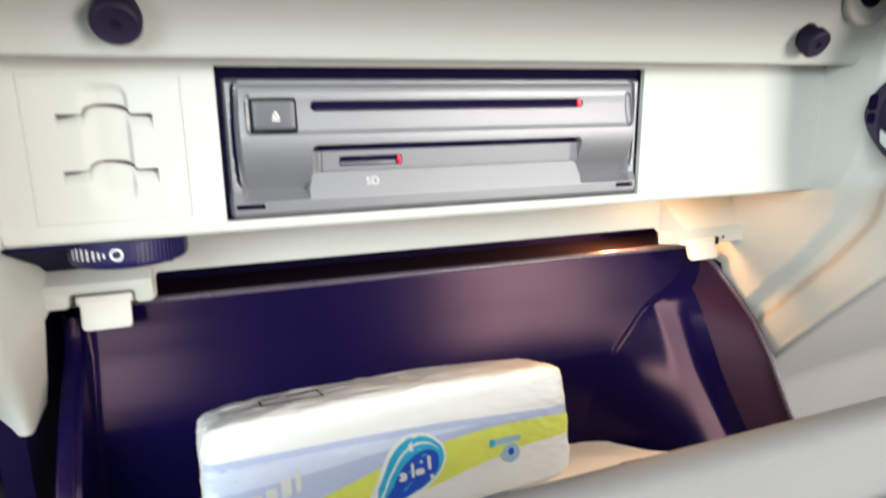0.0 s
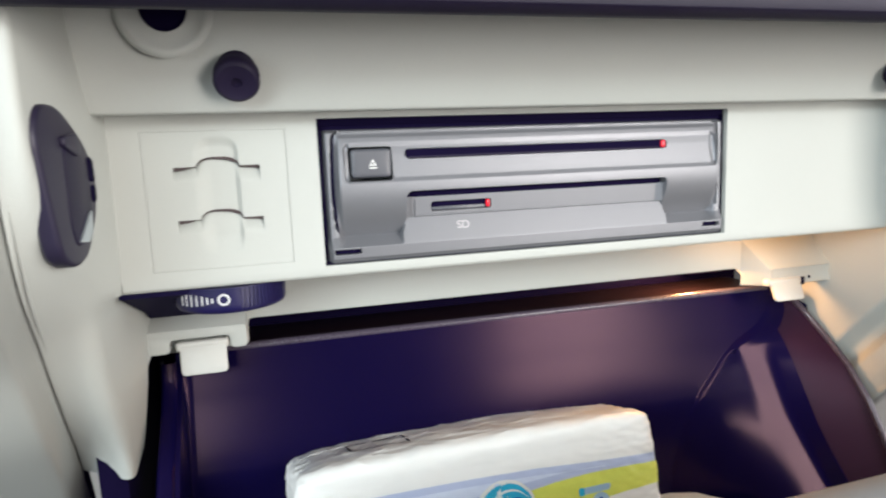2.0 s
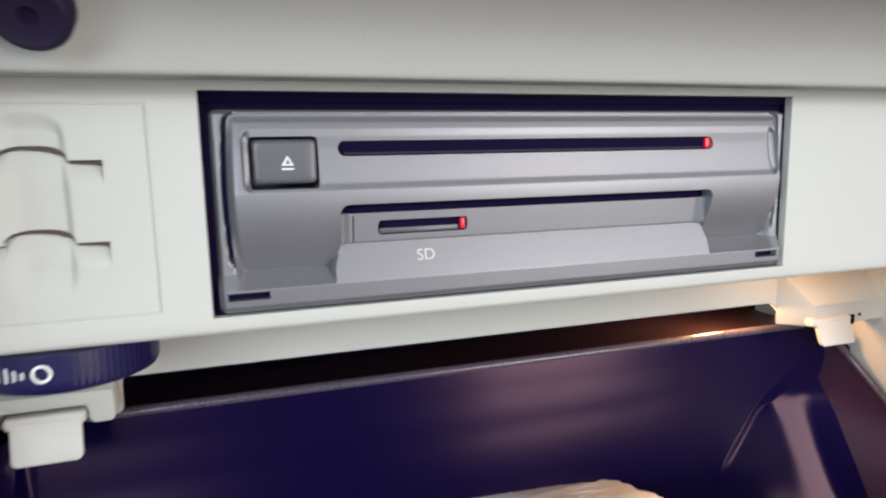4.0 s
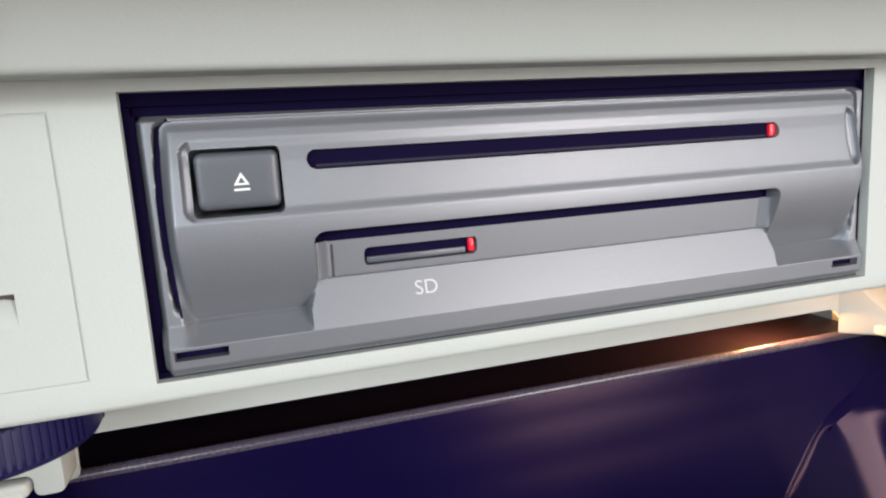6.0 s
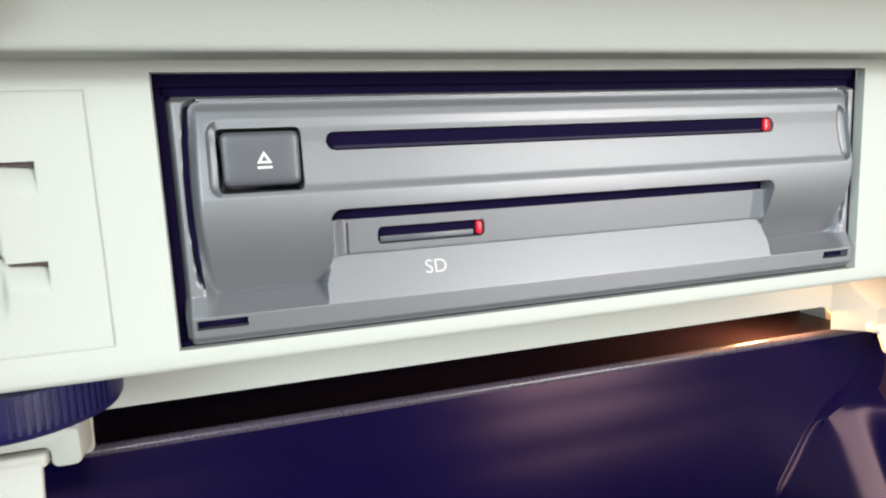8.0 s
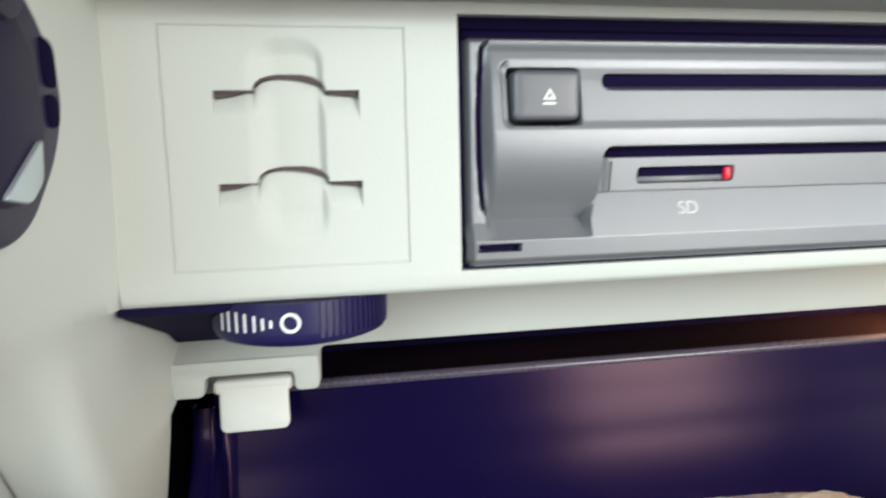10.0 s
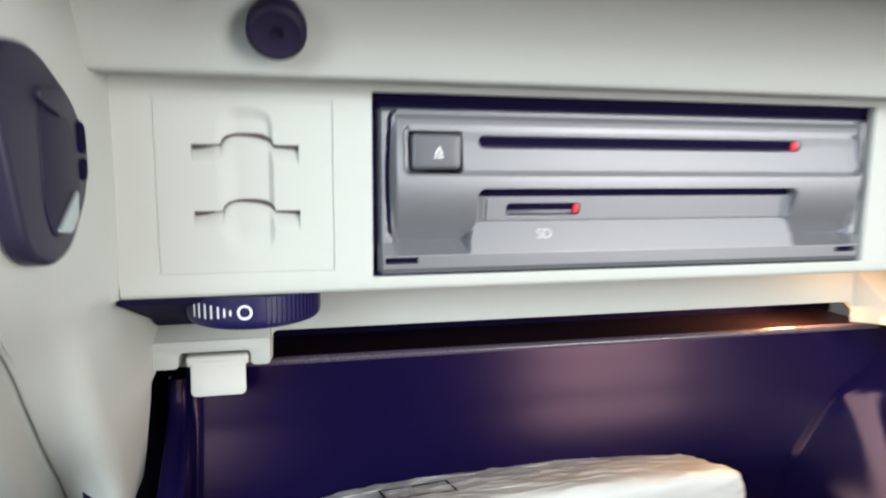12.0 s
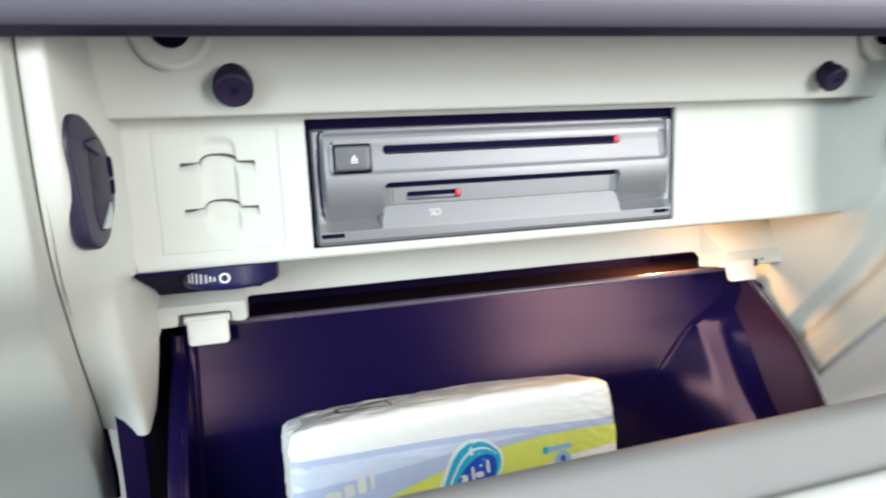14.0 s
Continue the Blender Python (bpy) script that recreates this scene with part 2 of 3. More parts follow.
rear = tagged(part("cabin_wall_rear", rbox(-1140, 1290, -1940, -1900, 120, 1250, 0), SHELL_BOUNCE, smooth=0), "plain rear cabin wall", "wall", kind="structure")
bulkhead = tagged(part("cabin_wall_front", rbox(-1140, 1290, 300, 340, 120, 800, 0), SHELL_BOUNCE, smooth=0), "plain bulkhead behind the dashboard", "wall", kind="structure")
for wx in (-1140, 1250):
    tagged(part("cabin_wall_side", joined(rbox(wx, wx + 40, -1900, 300, 120, 740, 0), rbox(wx, wx + 40, -1900, 300, 1150, 1250, 0)), SHELL_BOUNCE, smooth=0), "unseen cabin side that blocks sky light, with an opening", "wall", kind="structure")

# ---- dashboard: fascia, rail, side columns, lower strip ----
dash = thing("dashboard", "beige moulded plastic dashboard round an open glovebox", "dashboard")

U0, U1, UZ0, UZ1 = -92.3, 92.3, 619.6, 676.6          # opening for the player
C0, C1, CZ0, CZ1 = -154.6, -104.0, 622.2, 673.4       # opening for the coin holder


def fascia_skin():
    xs = sorted({-165.6, C0, C1, U0, U1, 202.0} | set(np.linspace(-165.6, 202, 24).round(2)))
    zs = sorted({615.0, 615.6, 616.6, CZ0, UZ0, CZ1, UZ1, 680.0, 640.0, 660.0})
    def inside(x, z):
        return not (U0 < x < U1 and UZ0 < z < UZ1) and not (C0 < x < C1 and CZ0 < z < CZ1)
    def y(x, z):
        return 1.6 if z < 615.3 else (0.5 if z < 616 else 0.0)
    bm = relief(xs, zs, y, inside)
    return shell(bm, 2.6)


part("fascia", fascia_skin(), BEIGE, dash)
# underside lip and cavity roof behind the fascia
part("cavity_roof", rbox(-168, -93, 2.8, 60, 640, 643, 0.3), BEIGE, dash)
part("cavity_roof", rbox(93, 201, 2.8, 86, 640, 643, 0.3), BEIGE, dash)
# Black sheets close the side gap and stand in for its shade.
part("side_gap_dark_sheet", rbox(-190, -179, 30, 121, 418, 576, 0.3), SLOT, dash)
part("side_gap_dark_sheet", rbox(-179, -158, 112, 121, 418, 576, 0.3), SLOT, dash)
# Dark block put into the recess where shade falls, its underside slanted to match.
part("recess_shade_block", prism([(3, 614.6), (4, 612.6), (44, 598.5), (52, 594), (61.5, 592), (61.5, 614.6)], -168.0, -118, 0.5, axis="x"), RECESS_SHADE, dash, "navy block for the shade beside the thumbwheel")


def rail_skin():
    prof = softened([(6, 679.4, 0), (-15.2, 678.0, 0), (-18.4, 684.5, 0), (-25.6, 701, 0), (-28, 711, 0), (-28, 775, 0)], 1.6, 4)
    rows = []
    for x in np.linspace(-176, 206, 40):
        e = ease(-164, -171, x) * 3 + ease(195, 206, x) * 8
        rows.append([(x, p.x - e * ease(676, 700, p.y), p.y) for p in prof])
    return shell(loft(rows), -2.5)


part("upper_rail", rail_skin(), BEIGE, dash, smooth=48)

BACK_L = ((480, -182), (531, -178), (545, -175), (565, -170.5), (579, -168.4), (600, -168.2), (612, -166.2), (618, -164.8), (780, -164.8))
CREASE_L = ((533, -175.5, 26), (551, -175.6, 19), (568, -175.4, 8), (591, -174.6, -4), (602, -173.6, -10), (614, -172.4, -19), (626, -169.8, -33), (640, -168.6, -52), (652, -168.2, -62), (668, -168.4, -67), (780, -168.8, -67))
SEAM_L = ((440, -215, 100), (490, -207, 75), (520, -203, 55), (548, -197, 29), (563, -194, 13), (582, -192, -1), (594, -190.8, -10), (604, -188.6, -19), (615, -184, -37), (629, -179, -56), (644, -177.2, -63.5), (660, -176.8, -66), (690, -176.6, -66.5), (780, -176.6, -65))


def seam_at(z):
    """The seam between column and console: x and y at a height."""
    return tuple(sum(between(z + d, [(c[0], c[k]) for c in SEAM_L]) for d in (-9, -4, 0, 4, 9)) / 5 for k in (1, 2))


def left_column():
    rows = []
    for z in np.linspace(531, 775, 62):
        sx, sy = seam_at(z)
        xb = between(z, BACK_L)
        xm, ye = (sum(between(z + d, [(c[0], c[k]) for c in CREASE_L]) for d in (-8, 0, 8)) / 3 for k in (1, 2))
        back = between(z, ((531, 60), (541, 58), (563, 47), (577, 43), (578, 60), (611, 60), (612.6, 5), (780, 5)))
        ye = min(ye, back - 5)
        near = (xm + (sx + 0.5 - xm) * 0.88, ye + (sy + 0.2 - ye) * 0.88, z)
        head = softened([(xb, back, z), (xb + (xm - xb) * 0.45, back + (ye - back) * 0.5, z), (xm, ye, z), near], 9.0, 6)
        tail = softened([near, (sx + 0.5, sy + 0.2, z), (sx + 0.4, sy + 3.5, z)], 0.8, 3)
        rows.append(head + tail[1:])
    return shell(loft(rows), 1.6)


def left_panel():
    """Console side beside the column: a strip along the seam that turns into the panel."""
    rows = []
    for z in np.linspace(440, 775, 60):
        sx, sy = seam_at(z)
        tx, ty = sx - 1.6, sy - 6 - 10 * ease(650, 600, z)
        edge = softened([(sx - 0.3, sy + 4.0, z), (sx - 0.3, sy + 0.2, z), (sx - 0.8, sy - 1.2, z), ((sx + tx) / 2 - 0.4, (sy + ty) / 2, z)], 0.6, 3)
        face = softened([((sx + tx) / 2 - 0.4, (sy + ty) / 2, z), (tx, ty, z), (tx - 8, ty - 2.0, z), (tx - 40, ty - 8, z), (tx - 140, ty - 20, z)], 2.5, 4)
        rows.append(edge + face[1:])
    return shell(loft(rows), 1.6)


def seam_strip():
    return loft([[(x + 1.8, y + 2.6, z), (x - 1.6, y + 2.6, z)] for z in np.linspace(470, 774, 50) for x, y in (seam_at(z),)])


part("side_column", left_column(), BEIGE, dash)
part("console_panel", left_panel(), BEIGE_HALF_SHADE, dash, "console side panel, shade mixed into its beige")
part("seam_gap", shell(seam_strip(), 0.4), SLOT, dash, "dark seam beside the console")

WALL_R = ((300, 226), (470, 219), (510, 216), (550, 212), (572, 208.5), (608, 206.5), (615, 201.6), (780, 201.5))
FRONT_R = ((130, 190), (300, 160), (440, 90), (510, 24), (547, -10), (576, -39), (600, -58), (630, -72), (660, -79), (690, -80), (700, -77), (712, -72), (780, -70))


def right_column():
    rows = []
    for z in np.linspace(420, 775, 46):
        yf = between(z, FRONT_R)
        back, w = max(60 if z > 579 else 112, yf + 50), between(z, WALL_R)
        pts = [(w - 0.2, back, z), (w, yf + 50, z), (w + 8.0, yf + 42, z), (w + 8.8, yf + 35, z), (w + 2.2, yf + 27, z), (w + 1.8, yf + 14, z), (w + 3.2, yf + 4, z), (w + 4.6, yf, z), (w + 5.2, yf + 8, z)]
        rows.append(softened(pts, 2.5, 4))
    return shell(loft(rows), 2.0)


def right_panel():
    rows = []
    for z in np.linspace(125, 775, 60):
        yf = between(z, FRONT_R)
        w = between(z, WALL_R)
        pts = [(w + 7.2, yf + 9, z), (w + 7.0, yf + 1.5, z), (w + 10, yf - 1, z), (w + 38, yf + 3, z), (w + 158, yf + 25, z), (w + 440, yf + 60, z)]
        rows.append(softened(pts, 5, 3))
    return shell(loft(rows), 2.0)


part("side_column", right_column(), BEIGE, dash)
part("door_side_panel", right_panel(), BEIGE_SHADE, dash, "lower side panel, shade mixed into its beige")


def strip_outline():
    pts = [(-174, 640), (-174, 574), (-127.0, 574.5), (-126.6, 587.2), (152.5, 587.2), (164, 575.5), (168, 575.5), (168, 604), (125, 604), (125, 640)]
    return [(p.x, p.y) for p in softened([(a, b, 0) for a, b in pts], 2.2, 3, closed=True)]


part("lower_strip", prism(strip_outline(), 62, 63.4, 0.3), BEIGE, dash)


def hook_block(x0, x1, zb, zt, notch, rise):
    """Housing of a stop hook: a notched front plate, and a top that slopes up to the strip."""
    a, b = notch
    plate = softened([(x0, zb, 0), (a, zb, 0), (a, zt - 4.6, 0), (b, zt - 4.6, 0), (b, zb, 0), (x1, zb, 0), (x1, zt, 0), (x0, zt, 0)], 2.2, 4, closed=True)
    top = [(49.8, zt - 1.6), (49.5, zt - 0.9), (50.6, zt + 0.1), (61.8, zt + rise), (61.8, zt - 1.6)]
    return joined(prism([(p.x, p.y) for p in plate], 49.4, 61.9, 0.5), prism(top, x0 + 0.1, x1 - 0.1, 0.3, axis="x"))


part("hook_housing", hook_block(-176.0, -127.0, 577.2, 588.0, (-160.5, -134.5), 8), BEIGE, dash)
def flared_block():
    """The other housing: its flank flares back to the strip, and its top rises steeply."""
    rows = []
    for y, x0, zb, zt in ((49.4, 166.6, 578.6, 586.6), (49.0, 165.6, 577.8, 587.6), (49.9, 164.9, 577.3, 588.4), (55.5, 160.4, 577.0, 595.5), (61.9, 155.6, 576.6, 604.0)):
        pts = softened([(x0, y, zb), (208.5, y, zb), (208.5, y, zt), (x0, y, zt)], 1.0, 3, closed=True)
        rows.append(pts)
    return loft(rows, closed=True)


part("hook_housing", flared_block(), BEIGE, dash)
# Black pieces on the housing front, painted shade of slot and pin hole.
part("hook_slot", rbox(164.6, 189.5, 48.5, 49.4, 576.6, 581.4, 0.4), SLOT, dash, "black plate for the shade behind the hook")
part("pin_hole", rbox(192.4, 193.8, 48.7, 49.8, 580.2, 581.6, 0.3), SLOT, dash, "small black block for a pin hole's shade")
# black sheet at the cavity's right end, put there for shade
part("niche_dark_sheet", rbox(150, 201.2, 104, 107, 576, 640, 0.3), SLOT, dash)


def hole_ring(x, y, z, tilt):
    bms = [lathe([(6.3, 0.2), (7.0, 1.35), (8.5, 1.0), (10.8, 0.9), (12.0, 1.5), (13.0, 1.75), (14.0, 1.3), (14.7, 0.3), (14.1, -2.5)], 48)]
    bm = joined(*bms)
    return moved(bm, Matrix.Translation((x, y, z)) @ pose(0, 0, 0, 90 + tilt))


for hx in (-138.5, 189.0):
    collar = part("screw_collar", hole_ring(hx, -27.6, 709.0, 0), BEIGE, dash)
    part("screw_hole", moved(lathe([(0, 0.95), (6.0, 0.95), (6.5, 1.5), (6.9, 1.5), (7.0, 0.6), (7.0, -2), (0, -2)], 40), Matrix.Translation((hx, -27.6, 709.0)) @ pose(0, 0, 0, 90)), SLOT, collar, "black disc for the screw hole's shade")

# ---- dash pad that overhangs the opening ----
pad_prof = [(p.x, p.y) for p in softened([(-38, 726, 0), (-68, 703, 0), (-76, 699.2, 0), (-84, 704, 0), (-87, 711, 0), (-80, 719, 0), (-20, 772, 0), (215, 814, 0), (290, 814, 0), (290, 782, 0), (-10, 752, 0)], 5, 5, closed=True)]
pad = thing("dash_pad", "dark purple-grey grained dash pad above the glovebox", "dashboard")
part("pad_cover", prism(pad_prof, -420, 420, axis="x"), DASH, pad)
part("pad_lip", prism([(-80.5, 700.6), (-77, 698.6), (-70, 699.4), (-64, 704.5), (-66, 706)], -418, 418, 0.3, axis="x"), RUBBER, pad, "thin black underside lip")

# ---- rubber buffers ----
def rubber_buffer(x, y, z, rx, rz):
    ob = thing("rubber_buffer", "round black rubber stop buffer on the beige rail", "buffer", "rubber stop buffers")
    part("cap", lathe([(0, 5.4), (1.3, 5.4), (1.7, 6.9), (5.0, 6.9), (5.9, 7.2), (6.8, 6.8), (7.4, 5.9), (7.4, 1.8), (6.6, 1.0)], 40), RUBBER, ob)
    part("stem", lathe([(0, 1.4), (5.6, 1.4), (6.0, 0.4), (6.4, -1.2), (7.0, -9.0), (0, -9.0)], 36), RUBBER, ob)
    ob.matrix_world = pose(x / 1000, y / 1000, z / 1000, rx, 0, rz)
    return ob


first = rubber_buffer(-118.6, -22.8, 690.4, 124, 0)
copy_thing(first, pose(0.1625, -0.0228, 0.6890, 124, 0, 0) @ Matrix.Diagonal((0.88, 0.88, 0.88, 1)))

# ---- striker latches on both columns ----
def striker_latch(side):
    """Long dark oval striker housing on a column's inner wall; it stands prouder towards the back."""
    ob = thing("striker_latch", "dark grey plastic oval latch striker set into the beige column", "latch", "latch strikers")
    base = -168.5 if side < 0 else 201.4

    def raised_piece(name, outline, low, high, bevel, mat, label="", soft=6):
        pts = [(p.x, p.y) for p in softened([(a, b, 0) for a, b in outline], soft, 5, closed=True)]
        bm = prism(pts, low, high, bevel, 3, axis="x")
        for v in bm.verts:
            h = v.co.x
            if h > 0:
                h += 0.085 * (v.co.y + 66)
            v.co.x = base - side * h
            v.co.y += 2.5 if side < 0 else 0
        bmesh.ops.recalc_face_normals(bm, faces=bm.faces[:])
        return part(name, bm, mat, ob, label)

    raised_piece("body", [(-58.5, 637), (-66.5, 670), (-62, 678), (-50, 679), (-33, 669), (-26, 657), (-30, 646), (-40, 634.5), (-50, 632.5)], -3, 1.6, 1.3, LATCH_GREY, "dark grey oval housing")
    # Raised near-black plate: the recess's shade lies in its colour, not its depth.
    raised_piece("recess", [(-50.5, 667.5), (-42, 669), (-35.5, 662), (-34, 650), (-37.5, 640), (-48, 638.5), (-51, 645)], 0.2, 1.9, 0.2, LATCH_SHADE, "near-black plate with the recess's shade in it", 3)
    raised_piece("hood", [(-51.5, 670), (-42, 671.5), (-38.5, 667), (-42, 664.5), (-51.5, 667.5)], 0.6, 2.9, 0.5, LATCH_GREY, soft=1.5)
    raised_piece("screw_hole", [(-33.2, 657), (-33.2, 665), (-29.4, 664), (-29.0, 657)], 0.4, 1.95, 0.2, SLOT, soft=1.8)
    raised_piece("screw_hole", [(-33.0, 650.5), (-33.0, 656), (-29.2, 656), (-29.4, 651)], 0.4, 1.95, 0.2, SLOT, soft=1.8)
    raised_piece("striker_tab", [(-47.5, 640), (-41, 639.2), (-37.2, 642.5), (-36.4, 649)], 0.8, 2.6, 0.3, STEEL, "pale worn striker tab", 1.4)
    return ob


striker_latch(-1)
striker_latch(1)

# ---- stop hooks of the glovebox ----
def stop_hook(x0, x1, zb, zt, lean):
    ob = thing("stop_hook", "beige plastic stop hook hanging over the glovebox rim", "hook", "stop hooks")
    bm = prism(rounded(x0, x1, zb, zt - 1.0, 2.0), 0.0, 2.0, 0.5)
    for v in bm.verts:
        k = (zt - v.co.z) / (zt - zb)
        v.co.x += lean * k
        v.co.y += 48.0 - 4.0 * k
    part("tongue", bm, BEIGE_CLIP, ob)
    part("pivot", rbox(x0 - 1.6, x1 + 1.2, 47.4, 53, zt - 3.8, zt + 0.3, 1.2, 3), BEIGE_CLIP, ob)
    return ob


stop_hook(-156.2, -136.4, 567.8, 582.0, 0.4)
stop_hook(164.6, 185.0, 569.2, 581.4, 0.9)

# ---- coin holder panel ----
COIN_SLOTS = (660.2, 640.8)
SLOT_L, SLOT_R, SLOT_M = -144.4, -114.2, -128.9


def slot_top(x, z0):
    """Upper edge of a coin slot: straight ends with a dome between."""
    k = abs(x - SLOT_M) / 7.5
    return z0 + (3.4 * (1 - k ** 3.0) ** 0.55 if k < 1 else 0.0)


def slot_gap(x):
    return between(x, ((-144.4, 1.4), (-141, 1.0), (-138.0, 0.15), (-136.2, 0.35), (-129, 0.8), (-124, 1.3), (-121.2, 0.6), (-116, 1.0), (-114.4, 1.4)))


def coin_depth(x, z):
    u = x - SLOT_M + 0.3
    reach = 671.8 - 3.0 * (abs(u) / 7.5) ** 3
    foot = 626.2 + 2.6 * (abs(u) / 7.5) ** 3
    d = 1.5 * ease(-9.0, -2.0, u) * ease(7.9, 5.9, u) * ease(reach, reach - 4.5, z) * ease(foot, foot + 9.0, z)
    for z0 in COIN_SLOTS:
        if SLOT_L < x < SLOT_R:
            top, low = slot_top(x, z0), z0 - 5.4 - 1.2 * ease(-124, -114, x)
            gap = slot_gap(x)
            if top - gap < z < top:
                d = 6.0
            elif low < z <= top - gap:
                f = ((z - low) / (top - gap - low)) ** 1.7
                d = d * (1 - f) + 2.6 * f
    edge = min(x - C0, C1 - x, z - CZ0, CZ1 - z)
    return 0.10 + d + (0.3 if 0.0 < edge < 0.42 else 0.0)


coin = thing("coin_holder", "beige coin holder panel with two stepped slots", "coin holder")
part("slotted_panel", relief(steps(C0 - 0.5, C1 + 0.5, 0.3, (SLOT_L, SLOT_R, C0, C0 + 0.42, C1, C1 - 0.42)), steps(CZ0 - 0.5, CZ1 + 0.5, 0.16, (*COIN_SLOTS, CZ0, CZ0 + 0.42, CZ1, CZ1 - 0.42)), coin_depth), BEIGE, coin, smooth=55)
# Dark plates in the openings; their tapering width draws the slots' shade.
for z0 in COIN_SLOTS:
    part("coin_slot", relief(steps(SLOT_L + 0.1, SLOT_R - 0.1, 0.25), steps(z0 - 2.4, z0 + 3.6, 0.12), lambda x, z: 1.5, lambda x, z: slot_top(x, z0) - slot_gap(x) < z < slot_top(x, z0) + 0.1), POCKET_SHADE, coin, "dark plate with the slot's shade in its colour", smooth=0)

# ---- media player ----
player = thing("media_player", "grey in-dash CD and SD card player set in the fascia", "media player")
XL, XR = -86.0, 87.4


def inset(x, z, x0, x1, z0, z1, r):
    """How far a point lies inside a rounded rectangle."""
    dx, dz = max(x0 + r - x, x - x1 + r, 0.0), max(z0 + r - z, z - z1 + r, 0.0)
    if dx > 0 and dz > 0:
        return r - math.hypot(dx, dz)
    return min(x - x0, x1 - x, z - z0, z1 - z)


def crown(z):
    """Bulge of the raised panel: full above, rolling back underneath."""
    if z < 651:
        return -3.2 + 8.8 * ((651 - z) / 21) ** 2.1
    return between(z, ((651, -3.2), (655, -2.4), (662, -1.1), (667, 0.1), (671, 1.2)))


def face_depth(x, z):
    rise = 2.2 + 3.4 * ease(XL - 0.5, XL + 2.5, x) * ease(XR + 0.5, XR - 2.5, x) * ease(650, 640, z)
    y = -0.6 + 0.10 * (626.2 - z) + 1.2 * ease(622.0, 620.3, z) if z < 626.2 else -0.6 + rise * min(1.0, (z - 626.2) / 4.2)
    bow = 1.1 * math.sin(math.pi * min(1.0, max(0.0, (z - 628) / 45)))
    d = inset(x, z, XL - bow, XR + 0.5 * bow, 629.9, 671.0, 2.4)
    if d > 0:
        panel = crown(z)
        db = inset(x, z, -83.0, 85.4, 650.9, 667.3, 3.4)
        if db > 0:
            side = min(x + 83.0, 85.4 - x)
            panel += 0.45 * ease(0, 2.4, db) + 1.3 * ease(0, 0.5, db) * ease(2.3, 0.5, side - 1.2 * (1 - ((z - 659.1) / 8.2) ** 2))
        y += (panel - y) * ease(0, 0.7 if z - 629.9 < d + 0.01 else 2.4, d)
    elif d > -1.1 and z > 632 and (x < XL + 1.5 or x > XR - 1.5):
        y += 2.6 * ease(-1.1, -0.5, d) * ease(632, 636, z)
    elif d > -0.7 and z > 660:
        y += 1.0 * ease(-0.7, -0.2, d)
    flare = 2.0 * ease(637.0, 629.9, z)
    dr = inset(x, z, -59.0 - flare, 59.4 + flare, 600, 647.3, 2.6)
    if dr > 0 and z > 626.2:
        if z > 644.8:
            inner = 11.0
        elif z > 636.4:
            inner = 2.7 - 1.2 * (z - 636.4) / 8.4 - 1.8 * ease(3.4, 0.4, min(x + 59.0, 59.4 - x))
            if abs(x + 55.2) < 0.16 and z < 643.8 or z < 636.75:
                inner += 0.6
        else:
            inner = -0.6 + 3.3 * (z - 626.2) / 10.2
        y += (inner - y) * ease(0, 0.45, dr)
    if d < 0:
        y += 3.0 * ease(670.8, 672.6, z) + 3.0 * ease(-88.9, -90.6, x) + 2.6 * ease(90.0, 92.0, x)
    if inset(x, z, -81.2, -64.0, 652.0, 665.2, 1.4) > 0:
        y = 16.0
    cx = min(max(x, -56.8), 58.4)
    if math.hypot(x - cx, z - 662.0) < 1.9:
        y = 14.0
    if inset(x, z, -48.2, -22.2, 638.4, 642.3, 1.3) > 0:
        y = 16.0
    if (-88.3 < x < -78.0 or 79.8 < x < 88.6) and 623.6 < z < 625.5:
        y = 6.0
    return y


part("faceplate", relief(sorted(set(steps(-90.6, 92.0, 0.33, (-81.2, -64.0, -48.2, -22.2, -88.3, -78.0, 79.8, 88.6, -59.0, 59.2))) | set(np.linspace(-58.8, -56.6, 19)) | set(np.linspace(58.2, 60.4, 19))), steps(620.3, 672.6, 0.2, (647.3, 644.8, 636.4, 638.4, 642.3, 652.0, 665.2, 623.6, 625.5, 626.2, 629.9)), face_depth), GREY, player, smooth=50)
part("housing", rbox(-92.6, 92.6, 17, 51, 617.6, 679, 0.3), SLOT, player)
for edge in ((-92.6, 92.6, 3.0, 17, 674.0, 678.8), (-92.6, -90.4, 4.0, 17, 619, 678), (91.7, 92.6, 3.0, 17, 619, 678), (-91.2, 91.4, 4, 17, 672.2, 674.2), (-92.6, 92.6, 3.0, 17, 617.6, 620.8)):
    part("housing_edge", rbox(*edge, 0.2), SLOT, player)
def button_skin():
    rows = []
    for d, y in ((0.0, 3.0), (0.0, -1.2), (0.2, -1.65), (0.6, -1.92), (1.3, -2.02), (3.0, -2.06), (5.2, -2.08)):
        rows.append([(a, y, b) for a, b in rounded(-80.2 + d, -64.5 - d, 653.3 + d, 664.4 - d, max(0.25, 1.4 - d * 0.6))])
    return loft(rows, closed=True)


button = part("eject_button", button_skin(), GREY_BUTTON, player, "dark grey eject button", smooth=50)
tri = joined(prism([(-73.3, 657.9), (-70.3, 657.9), (-71.8, 660.4)], -2.15, -1.8), prism([(-73.3, 656.8), (-70.3, 656.8), (-70.3, 657.25), (-73.3, 657.25)], -2.15, -1.8))
part("eject_symbol", tri, PRINT, button, "white eject symbol", smooth=0)
part("eject_symbol_core", prism([(-72.5, 658.3), (-71.1, 658.3), (-71.8, 659.5)], -2.2, -1.9), GREY_BUTTON, button, smooth=0)
gap_in, gap_out = [], []
